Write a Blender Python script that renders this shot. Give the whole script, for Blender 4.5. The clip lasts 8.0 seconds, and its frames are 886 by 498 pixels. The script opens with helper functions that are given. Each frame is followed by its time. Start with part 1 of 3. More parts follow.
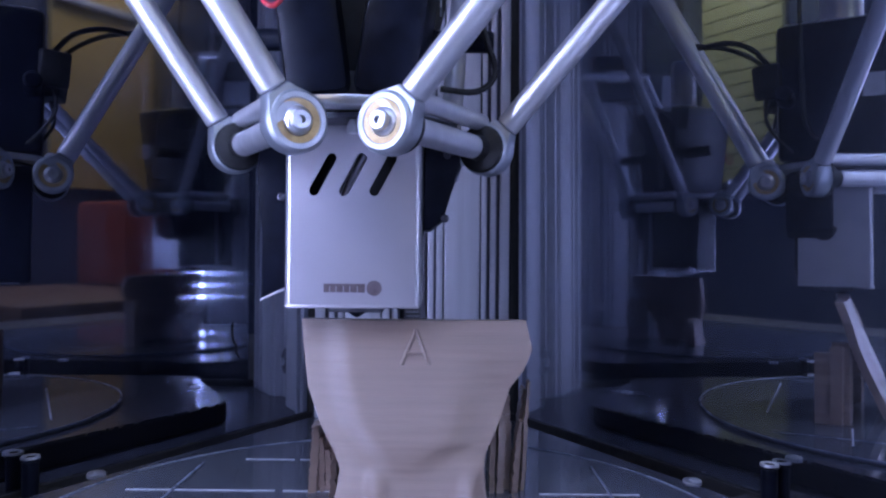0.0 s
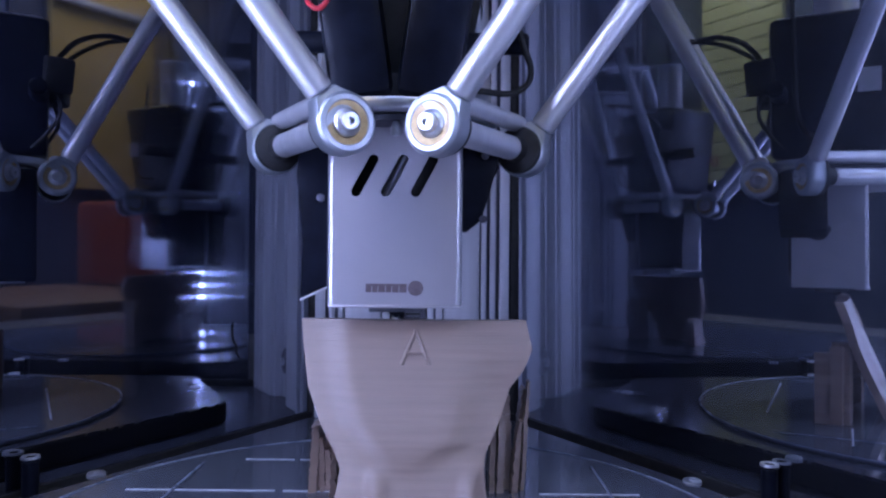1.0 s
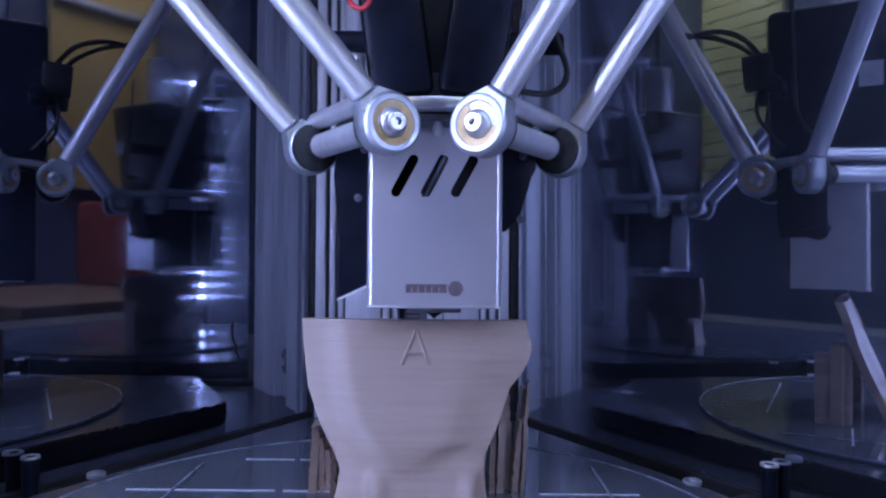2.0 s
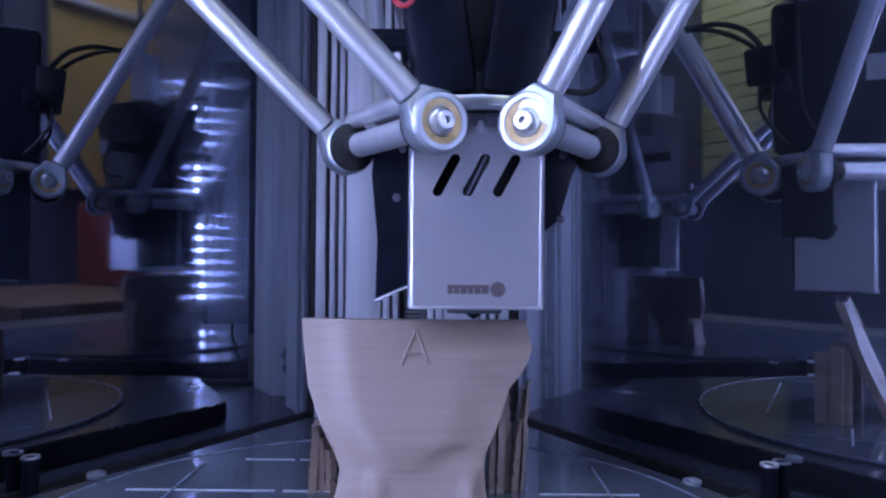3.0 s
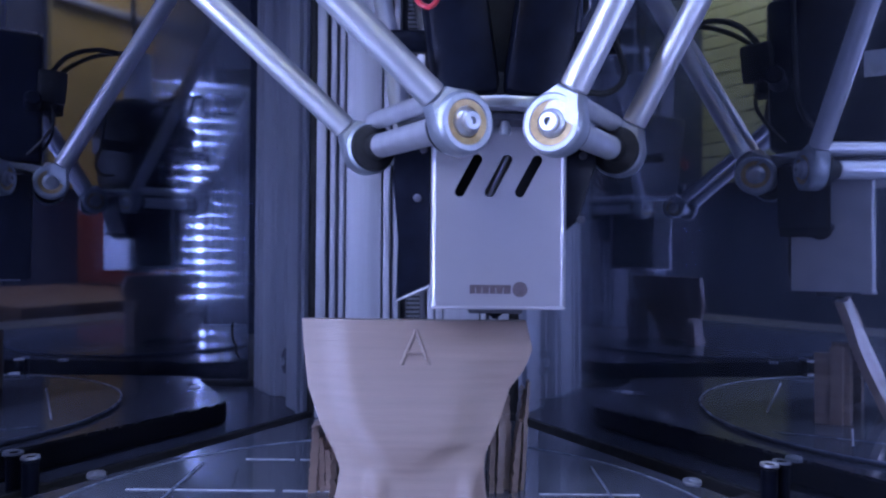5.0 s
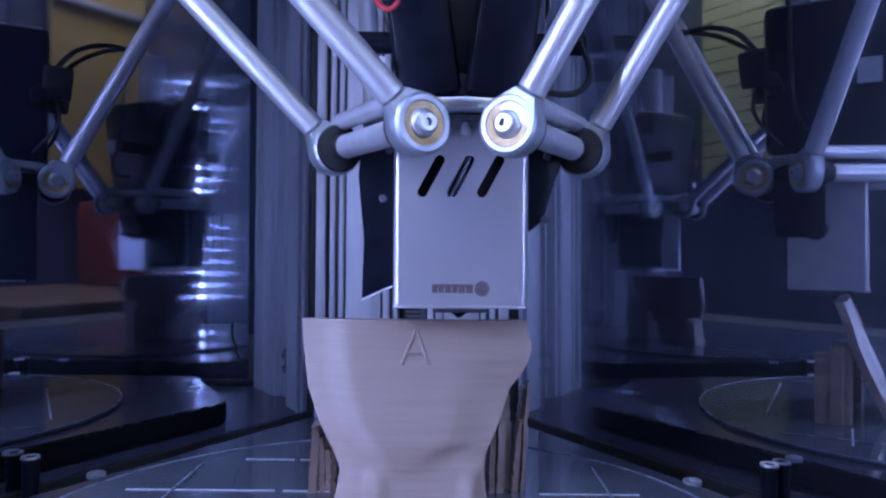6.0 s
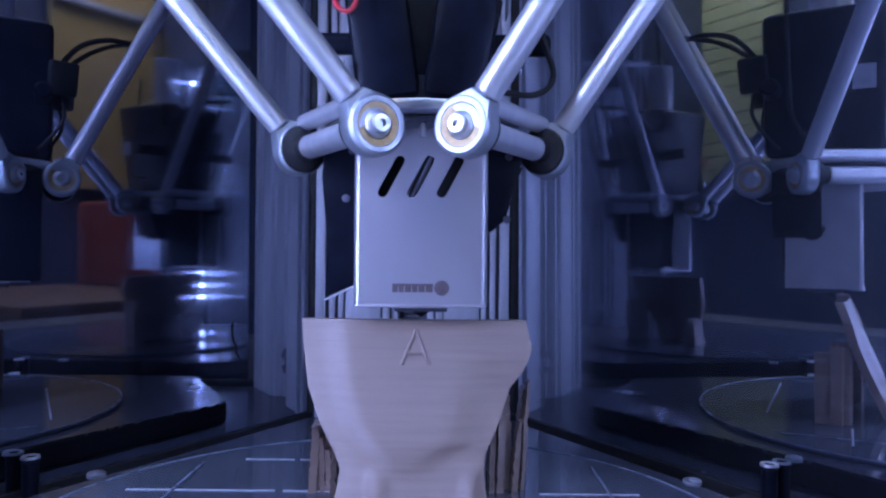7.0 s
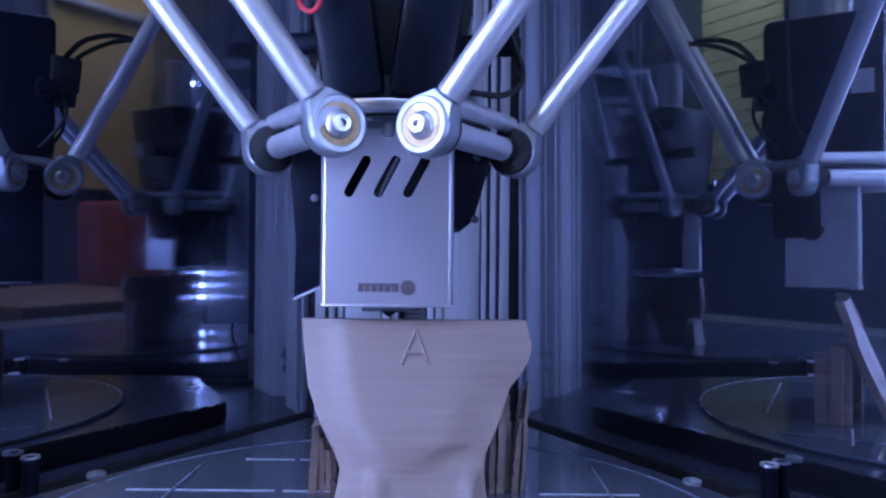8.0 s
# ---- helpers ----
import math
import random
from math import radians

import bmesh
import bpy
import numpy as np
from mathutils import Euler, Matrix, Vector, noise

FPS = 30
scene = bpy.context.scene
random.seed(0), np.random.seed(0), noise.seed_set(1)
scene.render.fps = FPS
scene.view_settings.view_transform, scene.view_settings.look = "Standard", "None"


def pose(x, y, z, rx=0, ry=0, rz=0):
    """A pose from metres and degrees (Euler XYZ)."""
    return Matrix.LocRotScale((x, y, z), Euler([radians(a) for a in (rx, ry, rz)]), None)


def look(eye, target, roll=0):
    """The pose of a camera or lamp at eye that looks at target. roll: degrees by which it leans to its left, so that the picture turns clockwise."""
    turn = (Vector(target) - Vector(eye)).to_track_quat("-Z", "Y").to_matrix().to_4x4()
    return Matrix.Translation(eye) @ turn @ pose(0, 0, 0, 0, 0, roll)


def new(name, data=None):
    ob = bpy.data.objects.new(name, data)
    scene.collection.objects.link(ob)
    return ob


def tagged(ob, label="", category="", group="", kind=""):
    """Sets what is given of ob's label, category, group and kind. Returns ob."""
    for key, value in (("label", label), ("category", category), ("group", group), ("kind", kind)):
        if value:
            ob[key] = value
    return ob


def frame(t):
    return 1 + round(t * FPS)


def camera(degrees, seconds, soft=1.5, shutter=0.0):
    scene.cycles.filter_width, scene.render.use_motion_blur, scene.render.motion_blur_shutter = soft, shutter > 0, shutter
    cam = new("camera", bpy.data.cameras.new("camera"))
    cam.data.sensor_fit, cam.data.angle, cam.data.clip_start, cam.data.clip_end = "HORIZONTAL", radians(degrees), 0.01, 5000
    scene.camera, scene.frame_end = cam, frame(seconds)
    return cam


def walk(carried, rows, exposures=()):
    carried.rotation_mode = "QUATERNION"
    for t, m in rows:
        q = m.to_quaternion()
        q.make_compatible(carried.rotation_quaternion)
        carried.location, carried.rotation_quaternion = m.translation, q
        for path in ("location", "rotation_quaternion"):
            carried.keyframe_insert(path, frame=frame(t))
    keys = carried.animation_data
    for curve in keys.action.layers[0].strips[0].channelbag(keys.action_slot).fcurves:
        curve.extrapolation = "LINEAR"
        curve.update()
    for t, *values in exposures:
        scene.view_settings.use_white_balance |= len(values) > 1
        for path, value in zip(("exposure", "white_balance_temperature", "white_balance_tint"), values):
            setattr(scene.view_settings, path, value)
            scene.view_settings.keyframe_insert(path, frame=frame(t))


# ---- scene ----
# ---- camera ----
EYE = Vector((0.0163, 0.0, 0.114))
cam = camera(61.9, 8.0, soft=2.3)
CAM = look(EYE, EYE + Vector((0.0085, 1.0, 0.0049)), 0.5)
# the clip's white balance drifts towards blue
walk(cam, [(0.0, CAM), (8.0, CAM)], [(0.0, 0.0, 6250, 10), (1.5, 0.0, 6050, 10), (3.5, 0.0, 5920, 11), (4.5, 0.0, 5780, 12), (7.0, 0.0, 5400, 14), (8.0, 0.0, 5230, 14)])

# ---- world, lights, exposure ----
world = bpy.data.worlds.new("world")
scene.world = world
world.use_nodes = True
bg = world.node_tree.nodes["Background"]
bg.inputs["Color"].default_value = (0.5, 0.55, 0.8, 1)
bg.inputs["Strength"].default_value = 0.05


def area_lamp(name, size_x, size_y, power, colour, m):
    lamp = bpy.data.lights.new(name, "AREA")
    lamp.shape, lamp.size, lamp.size_y, lamp.energy, lamp.color = "RECTANGLE", size_x, size_y, power, colour
    ob = new(name, lamp)
    ob.matrix_world = m
    return ob


CENTRE = Vector((0, 0.31, 0))
COOL = (0.39, 0.475, 1.0)
# added unseen fill lamps: under the roof, at both wall panels, over the room
area_lamp("roof_fill", 0.20, 0.20, 0.10, COOL, look((0.0, 0.27, 0.60), (0.0, 0.28, 0.0)))
area_lamp("west_panel_fill", 0.3, 0.3, 9.0, (1.0, 0.93, 0.8), look((-1.1, -1.22, 1.5), (-1.1, -1.47, 0.9)))
area_lamp("east_panel_fill", 0.3, 0.3, 10.0, (0.94, 1.0, 0.80), look((1.1, -1.22, 1.5), (1.1, -1.47, 0.8)))
area_lamp("room_fill", 1.2, 1.2, 36.0, (0.45, 0.56, 1.0), look((0.0, -0.6, 1.74), (0.0, -0.6, 0.0)))


# ---- materials ----
def material(name):
    m = bpy.data.materials.new(name)
    m.use_nodes = True
    return m, m.node_tree, m.node_tree.nodes["Principled BSDF"]


def noise_node(tree, scale, detail=4.0, stretch=(1, 1, 1), rough=0.55):
    co = tree.nodes.new("ShaderNodeTexCoord")
    mp = tree.nodes.new("ShaderNodeMapping")
    mp.inputs["Scale"].default_value = stretch
    tree.links.new(co.outputs["Object"], mp.inputs["Vector"])
    n = tree.nodes.new("ShaderNodeTexNoise")
    n.inputs["Scale"].default_value = scale
    n.inputs["Detail"].default_value = detail
    n.inputs["Roughness"].default_value = rough
    tree.links.new(mp.outputs["Vector"], n.inputs["Vector"])
    return n.outputs["Fac"]


def ramp(tree, fac, lo, hi, a=0.3, b=0.7):
    r = tree.nodes.new("ShaderNodeValToRGB")
    r.color_ramp.elements[0].position, r.color_ramp.elements[1].position = a, b
    r.color_ramp.elements[0].color = (*lo, 1) if isinstance(lo, tuple) else (lo, lo, lo, 1)
    r.color_ramp.elements[1].color = (*hi, 1) if isinstance(hi, tuple) else (hi, hi, hi, 1)
    tree.links.new(fac, r.inputs["Fac"])
    return r.outputs["Color"]


def surface(name, lo, hi, rough=(0.3, 0.5), metal=0.0, scale=60, stretch=(1, 1, 1), bump=0.0, bump_scale=300, bump_stretch=None, ior=1.5, aniso=0.0):
    """A plain surface: two colours mottled, gloss varied, fine relief."""
    m, tree, p = material(name)
    tree.links.new(ramp(tree, noise_node(tree, scale, 5, stretch), lo, hi), p.inputs["Base Color"])
    tree.links.new(ramp(tree, noise_node(tree, scale * 2.3, 3, stretch), rough[0], rough[1]), p.inputs["Roughness"])
    p.inputs["Metallic"].default_value = metal
    p.inputs["IOR"].default_value = ior
    p.inputs["Anisotropic"].default_value = aniso
    if bump:
        b = tree.nodes.new("ShaderNodeBump")
        b.inputs["Strength"].default_value = bump
        b.inputs["Distance"].default_value = 0.0004
        tree.links.new(noise_node(tree, bump_scale, 3, bump_stretch or stretch), b.inputs["Height"])
        tree.links.new(b.outputs["Normal"], p.inputs["Normal"])
    return m


EYE_STEEL = surface("worn_eye_steel", (0.40, 0.43, 0.48), (0.52, 0.55, 0.60), (0.38, 0.52), 0.85, 120)
STEEL_BOX = surface("satin_steel", (0.43, 0.41, 0.455), (0.48, 0.46, 0.505), (0.40, 0.50), 0.75, 14, (1, 1, 1), 0.03, 500, (1, 1, 12))
# lighter copy of the cover steel, with the folds' highlight in its colour
COVER_EDGE = surface("steel_with_fold_highlight", (0.47, 0.47, 0.51), (0.57, 0.57, 0.61), (0.36, 0.44), 0.85, 60)
POLISHED = surface("polished_steel", (0.62, 0.63, 0.67), (0.78, 0.79, 0.83), (0.28, 0.40), 0.95, 120)
ROD_METAL = surface("satin_aluminium_tube", (0.66, 0.66, 0.70), (0.78, 0.78, 0.82), (0.40, 0.50), 0.85, 90, (1, 1, 0.1), 0.05, 900, (1, 1, 0.05))
ALU = surface("anodised_aluminium", (0.48, 0.48, 0.52), (0.56, 0.56, 0.60), (0.45, 0.60), 0.45, 30, (8, 8, 0.3), 0.05, 800, (1, 1, 0.02))
# dark metal; on the columns' slots and backs it holds their shade
ALU_DARK = surface("dark_metal_and_slot_shade", (0.10, 0.10, 0.12), (0.15, 0.15, 0.18), (0.4, 0.6), 0.6, 30, (8, 8, 0.3))
BRASS = surface("greasy_brass", (0.40, 0.29, 0.14), (0.62, 0.46, 0.24), (0.40, 0.60), 0.45, 300)
BLACK = surface("black_plastic", (0.003, 0.004, 0.009), (0.007, 0.009, 0.018), (0.34, 0.46), 0.0, 120, bump=0.1, bump_scale=900, ior=1.24)
BLACK_MATT = surface("matt_black_textile", (0.008, 0.008, 0.011), (0.020, 0.020, 0.026), (0.6, 0.8), 0.0, 200, bump=0.3, bump_scale=1500)
RUBBER = surface("black_rubber", (0.004, 0.004, 0.005), (0.010, 0.010, 0.012), (0.5, 0.7), 0.0, 90)
PLATE = surface("dark_anodised_plate", (0.034, 0.036, 0.045), (0.060, 0.063, 0.078), (0.05, 0.11), 0.0, 25, (1, 8, 1), 0.02, 400, (1, 12, 1), 2.1)
FLOOR = surface("grey_metal_base", (0.07, 0.075, 0.09), (0.12, 0.125, 0.15), (0.14, 0.28), 0.3, 35)
RIM_GLASS = surface("pale_rim_and_grid_line", (0.09, 0.105, 0.14), (0.17, 0.19, 0.24), (0.2, 0.4), 0.0, 40)
GLASSBED = surface("coated_build_plate", (0.050, 0.054, 0.066), (0.082, 0.088, 0.105), (0.04, 0.09), 0.0, 22, bump=0.025, bump_scale=120, ior=2.0)
WHITE_LINE = surface("white_print", (0.28, 0.29, 0.33), (0.42, 0.43, 0.48), (0.4, 0.6), 0.0, 300)
INK = surface("engraved_brown_mark", (0.07, 0.05, 0.06), (0.13, 0.10, 0.11), (0.5, 0.7), 0.0, 400)
RED = surface("red_wire", (0.45, 0.02, 0.03), (0.6, 0.03, 0.05), (0.35, 0.5), 0.0, 200)
BELT_TOOTH = surface("worn_belt_teeth", (0.09, 0.09, 0.10), (0.15, 0.15, 0.17), (0.5, 0.7), 0.0, 200)
# near-black that stands in for the shade inside the head
INNER_SHADE = surface("inner_shade_black", (0.004, 0.004, 0.006), (0.010, 0.010, 0.014), (0.5, 0.7), 0.0, 100)
YELLOW = surface("ochre_wall_paint", (0.40, 0.26, 0.06), (0.52, 0.35, 0.10), (0.5, 0.7), 0.0, 6)
OLIVE = surface("pale_olive_paint", (0.42, 0.38, 0.16), (0.52, 0.48, 0.24), (0.5, 0.7), 0.0, 6)
GREYWALL = surface("blue_room_paint", (0.040, 0.048, 0.085), (0.060, 0.070, 0.115), (0.6, 0.8), 0.0, 5)
BENCH = surface("dark_bench_top", (0.09, 0.08, 0.08), (0.15, 0.135, 0.13), (0.3, 0.5), 0.0, 12)
WOOD = surface("brown_table_wood", (0.16, 0.085, 0.05), (0.26, 0.15, 0.09), (0.35, 0.55), 0.0, 10, (1, 8, 8), 0.1, 60, (1, 10, 10))
ORANGE = surface("orange_plastic", (0.28, 0.055, 0.03), (0.38, 0.085, 0.045), (0.4, 0.6), 0.0, 30)


def tan_filament():
    """Tan printed plastic: fine horizontal layer lines, silky."""
    m, tree, p = material("tan_printed_plastic")
    tree.links.new(ramp(tree, noise_node(tree, 14, 5, (1, 1, 24)), (0.208, 0.150, 0.124), (0.243, 0.175, 0.145)), p.inputs["Base Color"])
    tree.links.new(ramp(tree, noise_node(tree, 260, 3, (1, 1, 6)), 0.34, 0.54), p.inputs["Roughness"])
    p.inputs["Coat Weight"].default_value = 0.15
    p.inputs["Coat Roughness"].default_value = 0.32
    p.inputs["Coat IOR"].default_value = 1.6
    co = tree.nodes.new("ShaderNodeTexCoord")
    w = tree.nodes.new("ShaderNodeTexWave")
    w.bands_direction = "Z"
    w.inputs["Scale"].default_value = 520
    w.inputs["Distortion"].default_value = 0.4
    tree.links.new(co.outputs["Object"], w.inputs["Vector"])
    b = tree.nodes.new("ShaderNodeBump")
    b.inputs["Strength"].default_value = 0.35
    b.inputs["Distance"].default_value = 0.0002
    tree.links.new(w.outputs["Fac"], b.inputs["Height"])
    b2 = tree.nodes.new("ShaderNodeBump")
    b2.inputs["Strength"].default_value = 0.12
    b2.inputs["Distance"].default_value = 0.0006
    tree.links.new(noise_node(tree, 90, 4, (1, 1, 9)), b2.inputs["Height"])
    tree.links.new(b.outputs["Normal"], b2.inputs["Normal"])
    tree.links.new(b2.outputs["Normal"], p.inputs["Normal"])
    tree.links.new(b2.outputs["Normal"], p.inputs["Coat Normal"])
    return m


TAN = tan_filament()


def tinted_panel(name, rubbed, gloss_share):
    """Tinted glossy acrylic: mirrors the cell, shows a little of the room behind, and smears lights sideways along its rubbing marks."""
    m, tree, p = material(name)
    out = tree.nodes["Material Output"]
    clear = tree.nodes.new("ShaderNodeBsdfTransparent")
    clear.inputs["Color"].default_value = (0.03, 0.034, 0.05, 1)
    gloss = tree.nodes.new("ShaderNodeBsdfAnisotropic")
    gloss.inputs["Color"].default_value = (0.80, 0.83, 0.96, 1)
    tree.links.new(ramp(tree, noise_node(tree, 30, 4, (1, 1, 20)), 0.015, 0.035), gloss.inputs["Roughness"])
    smear = tree.nodes.new("ShaderNodeBsdfAnisotropic")
    smear.inputs["Color"].default_value = (0.80, 0.86, 1.0, 1)
    smear.inputs["Roughness"].default_value = 0.078
    gloss.distribution = smear.distribution = "BECKMANN"
    smear.inputs["Anisotropy"].default_value = SMEAR
    axis = tree.nodes.new("ShaderNodeCombineXYZ")
    axis.inputs["Z"].default_value = 1.0
    vt = tree.nodes.new("ShaderNodeVectorTransform")
    vt.vector_type, vt.convert_from, vt.convert_to = "VECTOR", "OBJECT", "WORLD"
    tree.links.new(axis.outputs[0], vt.inputs[0])
    tree.links.new(vt.outputs[0], smear.inputs["Tangent"])
    both = tree.nodes.new("ShaderNodeMixShader")
    # the rubbing marks lie on the rear part of the panel and fade towards its front
    co = tree.nodes.new("ShaderNodeTexCoord")
    xyz = tree.nodes.new("ShaderNodeSeparateXYZ")
    tree.links.new(co.outputs["Object"], xyz.inputs[0])
    worn = tree.nodes.new("ShaderNodeMapRange")
    worn.inputs["From Min"].default_value, worn.inputs["From Max"].default_value = 0.235, 0.300
    worn.inputs["To Min"].default_value, worn.inputs["To Max"].default_value = rubbed, rubbed * 0.16
    tree.links.new(xyz.outputs["X"], worn.inputs["Value"])
    tree.links.new(worn.outputs["Result"], both.inputs[0])
    tree.links.new(gloss.outputs[0], both.inputs[1])
    tree.links.new(smear.outputs[0], both.inputs[2])
    haze = tree.nodes.new("ShaderNodeBsdfAnisotropic")
    haze.inputs["Color"].default_value = (0.72, 0.80, 1.0, 1)
    haze.inputs["Roughness"].default_value = 0.30
    veil = tree.nodes.new("ShaderNodeMixShader")
    veil.inputs[0].default_value = rubbed * 0.10
    tree.links.new(both.outputs[0], veil.inputs[1])
    tree.links.new(haze.outputs[0], veil.inputs[2])
    mix = tree.nodes.new("ShaderNodeMixShader")
    mix.inputs[0].default_value = gloss_share
    tree.links.new(clear.outputs[0], mix.inputs[1])
    tree.links.new(veil.outputs[0], mix.inputs[2])
    # thin pale film that puts the panels' haze into the colour, in streaks
    haze_coat = tree.nodes.new("ShaderNodeBsdfDiffuse")
    haze_coat.inputs["Color"].default_value = (0.55, 0.58, 0.66, 1)
    film = tree.nodes.new("ShaderNodeMixShader")
    tree.links.new(ramp(tree, noise_node(tree, 7, 5, (1, 1, 5)), 0.0, 0.004), film.inputs[0])
    tree.links.new(mix.outputs[0], film.inputs[1])
    tree.links.new(haze_coat.outputs[0], film.inputs[2])
    tree.links.new(film.outputs[0], out.inputs["Surface"])
    return m


SMEAR = 0.82
MIRROR = {1: tinted_panel("rubbed_glossy_panel", 0.58, 0.66), -1: tinted_panel("clean_glossy_panel", 0.10, 0.56)}


def clear_back():
    m, tree, p = material("panel_back_face")
    clear = tree.nodes.new("ShaderNodeBsdfTransparent")
    clear.inputs["Color"].default_value = (0.9, 0.92, 1.0, 1)
    tree.links.new(clear.outputs[0], tree.nodes["Material Output"].inputs["Surface"])
    return m


PANEL_BACK = clear_back()


def glow(name, colour, strength):
    m, tree, p = material(name)
    p.inputs["Base Color"].default_value = (0.8, 0.8, 0.8, 1)
    p.inputs["Emission Color"].default_value = (*colour, 1)
    p.inputs["Emission Strength"].default_value = strength
    return m


LED = {-1: glow("led_chip", (0.485, 0.56, 1.0), 540), 1: glow("dim_led_chip", (0.485, 0.56, 1.0), 190)}


# ---- mesh helpers ----
def part(name, bm, mat, parent=None, label="", smooth=True):
    """Links a bmesh as one mesh object, under a thing or a part where one is given."""
    me = bpy.data.meshes.new(name)
    bmesh.ops.recalc_face_normals(bm, faces=bm.faces)
    bm.to_mesh(me)
    bm.free()
    me.materials.append(mat)
    if smooth:
        me.shade_smooth()
        me.set_sharp_from_angle(angle=radians(35))
    ob = new(name, me)
    if parent:
        ob.parent = parent
    return tagged(ob, label)


def empty(name, m=None):
    ob = new(name)
    ob.empty_display_size = 0.01
    if m is not None:
        ob.matrix_world = m
    return ob


def box(bm, x0, x1, y0, y1, z0, z1, bevel=0.0, m=None):
    vs = bmesh.ops.create_cube(bm, size=1.0)["verts"]
    for v in vs:
        v.co = Vector((x0 + (v.co.x + 0.5) * (x1 - x0), y0 + (v.co.y + 0.5) * (y1 - y0), z0 + (v.co.z + 0.5) * (z1 - z0)))
    if bevel:
        es = list({e for v in vs for e in v.link_edges})
        vs = list({v for f in bmesh.ops.bevel(bm, geom=es, offset=bevel, segments=2, affect="EDGES", profile=0.5)["faces"] for v in f.verts} | {v for v in vs if v.is_valid})
    if m is not None:
        bmesh.ops.transform(bm, matrix=m, verts=vs)
    return bm


def along(a, b):
    """The pose whose z axis runs from a to b, at a."""
    a, b = Vector(a), Vector(b)
    return Matrix.Translation(a) @ (b - a).to_track_quat("Z", "Y").to_matrix().to_4x4()


def turned(bm, profile, m=None, n=32, closed=False):
    """A surface of revolution about z: profile rows of radius, height; ends closed where the radius is not 0."""
    rings = []
    m = m or Matrix.Identity(4)
    for r, z in profile:
        rings.append([bm.verts.new(m @ Vector((r * math.cos(2 * math.pi * i / n), r * math.sin(2 * math.pi * i / n), z))) for i in range(n)])
    pairs = list(zip(rings, rings[1:]))
    if closed:
        pairs.append((rings[-1], rings[0]))
    for a, b in pairs:
        for i in range(n):
            bm.faces.new((a[i], a[(i + 1) % n], b[(i + 1) % n], b[i]))
    if not closed:
        bm.faces.new(rings[0])
        bm.faces.new(rings[-1][::-1])
    return bm


def rodlike(bm, a, b, r, n=24, bevel=0.0008):
    length = (Vector(b) - Vector(a)).length
    return turned(bm, [(r - bevel, 0), (r, bevel), (r, length - bevel), (r - bevel, length)], along(a, b), n)


def prism(bm, outline, z0, z1, bevel=0.0, m=None):
    """An upright prism over an outline in x, y."""
    m = m or Matrix.Identity(4)
    lo = [bm.verts.new(m @ Vector((x, y, z0))) for x, y in outline]
    hi = [bm.verts.new(m @ Vector((x, y, z1))) for x, y in outline]
    n = len(outline)
    for i in range(n):
        bm.faces.new((lo[i], lo[(i + 1) % n], hi[(i + 1) % n], hi[i]))
    f0, f1 = bm.faces.new(lo[::-1]), bm.faces.new(hi)
    if bevel:
        bmesh.ops.bevel(bm, geom=list(f0.edges) + list(f1.edges), offset=bevel, segments=2, affect="EDGES", profile=0.5)
    return bm


def tube(bm, points, r, n=12):
    """A bent tube through points, smoothed."""
    pts = [Vector(p) for p in points]
    fine = []
    for i in range(len(pts) - 1):
        p0, p1, p2, p3 = pts[max(i - 1, 0)], pts[i], pts[i + 1], pts[min(i + 2, len(pts) - 1)]
        for k in range(8):
            t = k / 8
            fine.append(0.5 * (2 * p1 + (p2 - p0) * t + (2 * p0 - 5 * p1 + 4 * p2 - p3) * t * t + (3 * p1 - p0 - 3 * p2 + p3) * t ** 3))
    fine.append(pts[-1])
    rings = []
    for i, p in enumerate(fine):
        d = fine[min(i + 1, len(fine) - 1)] - fine[max(i - 1, 0)]
        q = d.to_track_quat("Z", "Y")
        rings.append([bm.verts.new(p + q @ Vector((r * math.cos(2 * math.pi * k / n), r * math.sin(2 * math.pi * k / n), 0))) for k in range(n)])
    for a, b in zip(rings, rings[1:]):
        for k in range(n):
            bm.faces.new((a[k], a[(k + 1) % n], b[(k + 1) % n], b[k]))
    bm.faces.new(rings[0][::-1])
    bm.faces.new(rings[-1])
    return bm


B = bmesh.new

# ---- the printer's cell: a triangle with its tip behind the print head ----
LEAN = {1: 0.4, -1: 0.0}
WALL = {1: (30.0, 0.311), -1: (149.1, 0.318)}    # bearing of each panel's normal, its distance from the origin
TOP = 0.62


def side_wall(side):
    """A dark glossy panel along one side of the triangle."""
    a, dist = WALL[side]
    n = Vector((math.cos(radians(a)), math.sin(radians(a)), 0))
    u = Vector((n.y, -n.x, 0)) * side                       # from the rear tip towards the front
    o = n * dist - u * 0.5387
    m = Matrix(((u.x, n.x, 0, o.x), (u.y, n.y, 0, o.y), (0, 0, 1, 0), (0, 0, 0, 1))) @ pose(0, 0, 0, LEAN[side])
    return m


for side, name in ((1, "wall_east"), (-1, "wall_west")):
    m = side_wall(side)
    bm = box(B(), 0.1445, 0.50, 0.0, 0.004, -0.004, TOP)
    w = part(name, bm, MIRROR[side], smooth=False)
    w.data.materials.append(PANEL_BACK)
    for f in w.data.polygons:
        f.material_index = 0 if f.normal.y < -0.5 else 1
    w.matrix_world = m
    tagged(w, "dark tinted glossy side panel that mirrors the print head", "wall", kind="structure")
    bm = box(B(), 0.110, 0.50, -0.0020, 0.0, -0.001, 0.0055, 0.0006)
    g = part("baseboard", bm, RUBBER, label="black rubber gasket strip along the panel's foot")
    g.matrix_world = m
    tagged(g, "black rubber gasket strip along the panel's foot", "gasket", kind="structure")

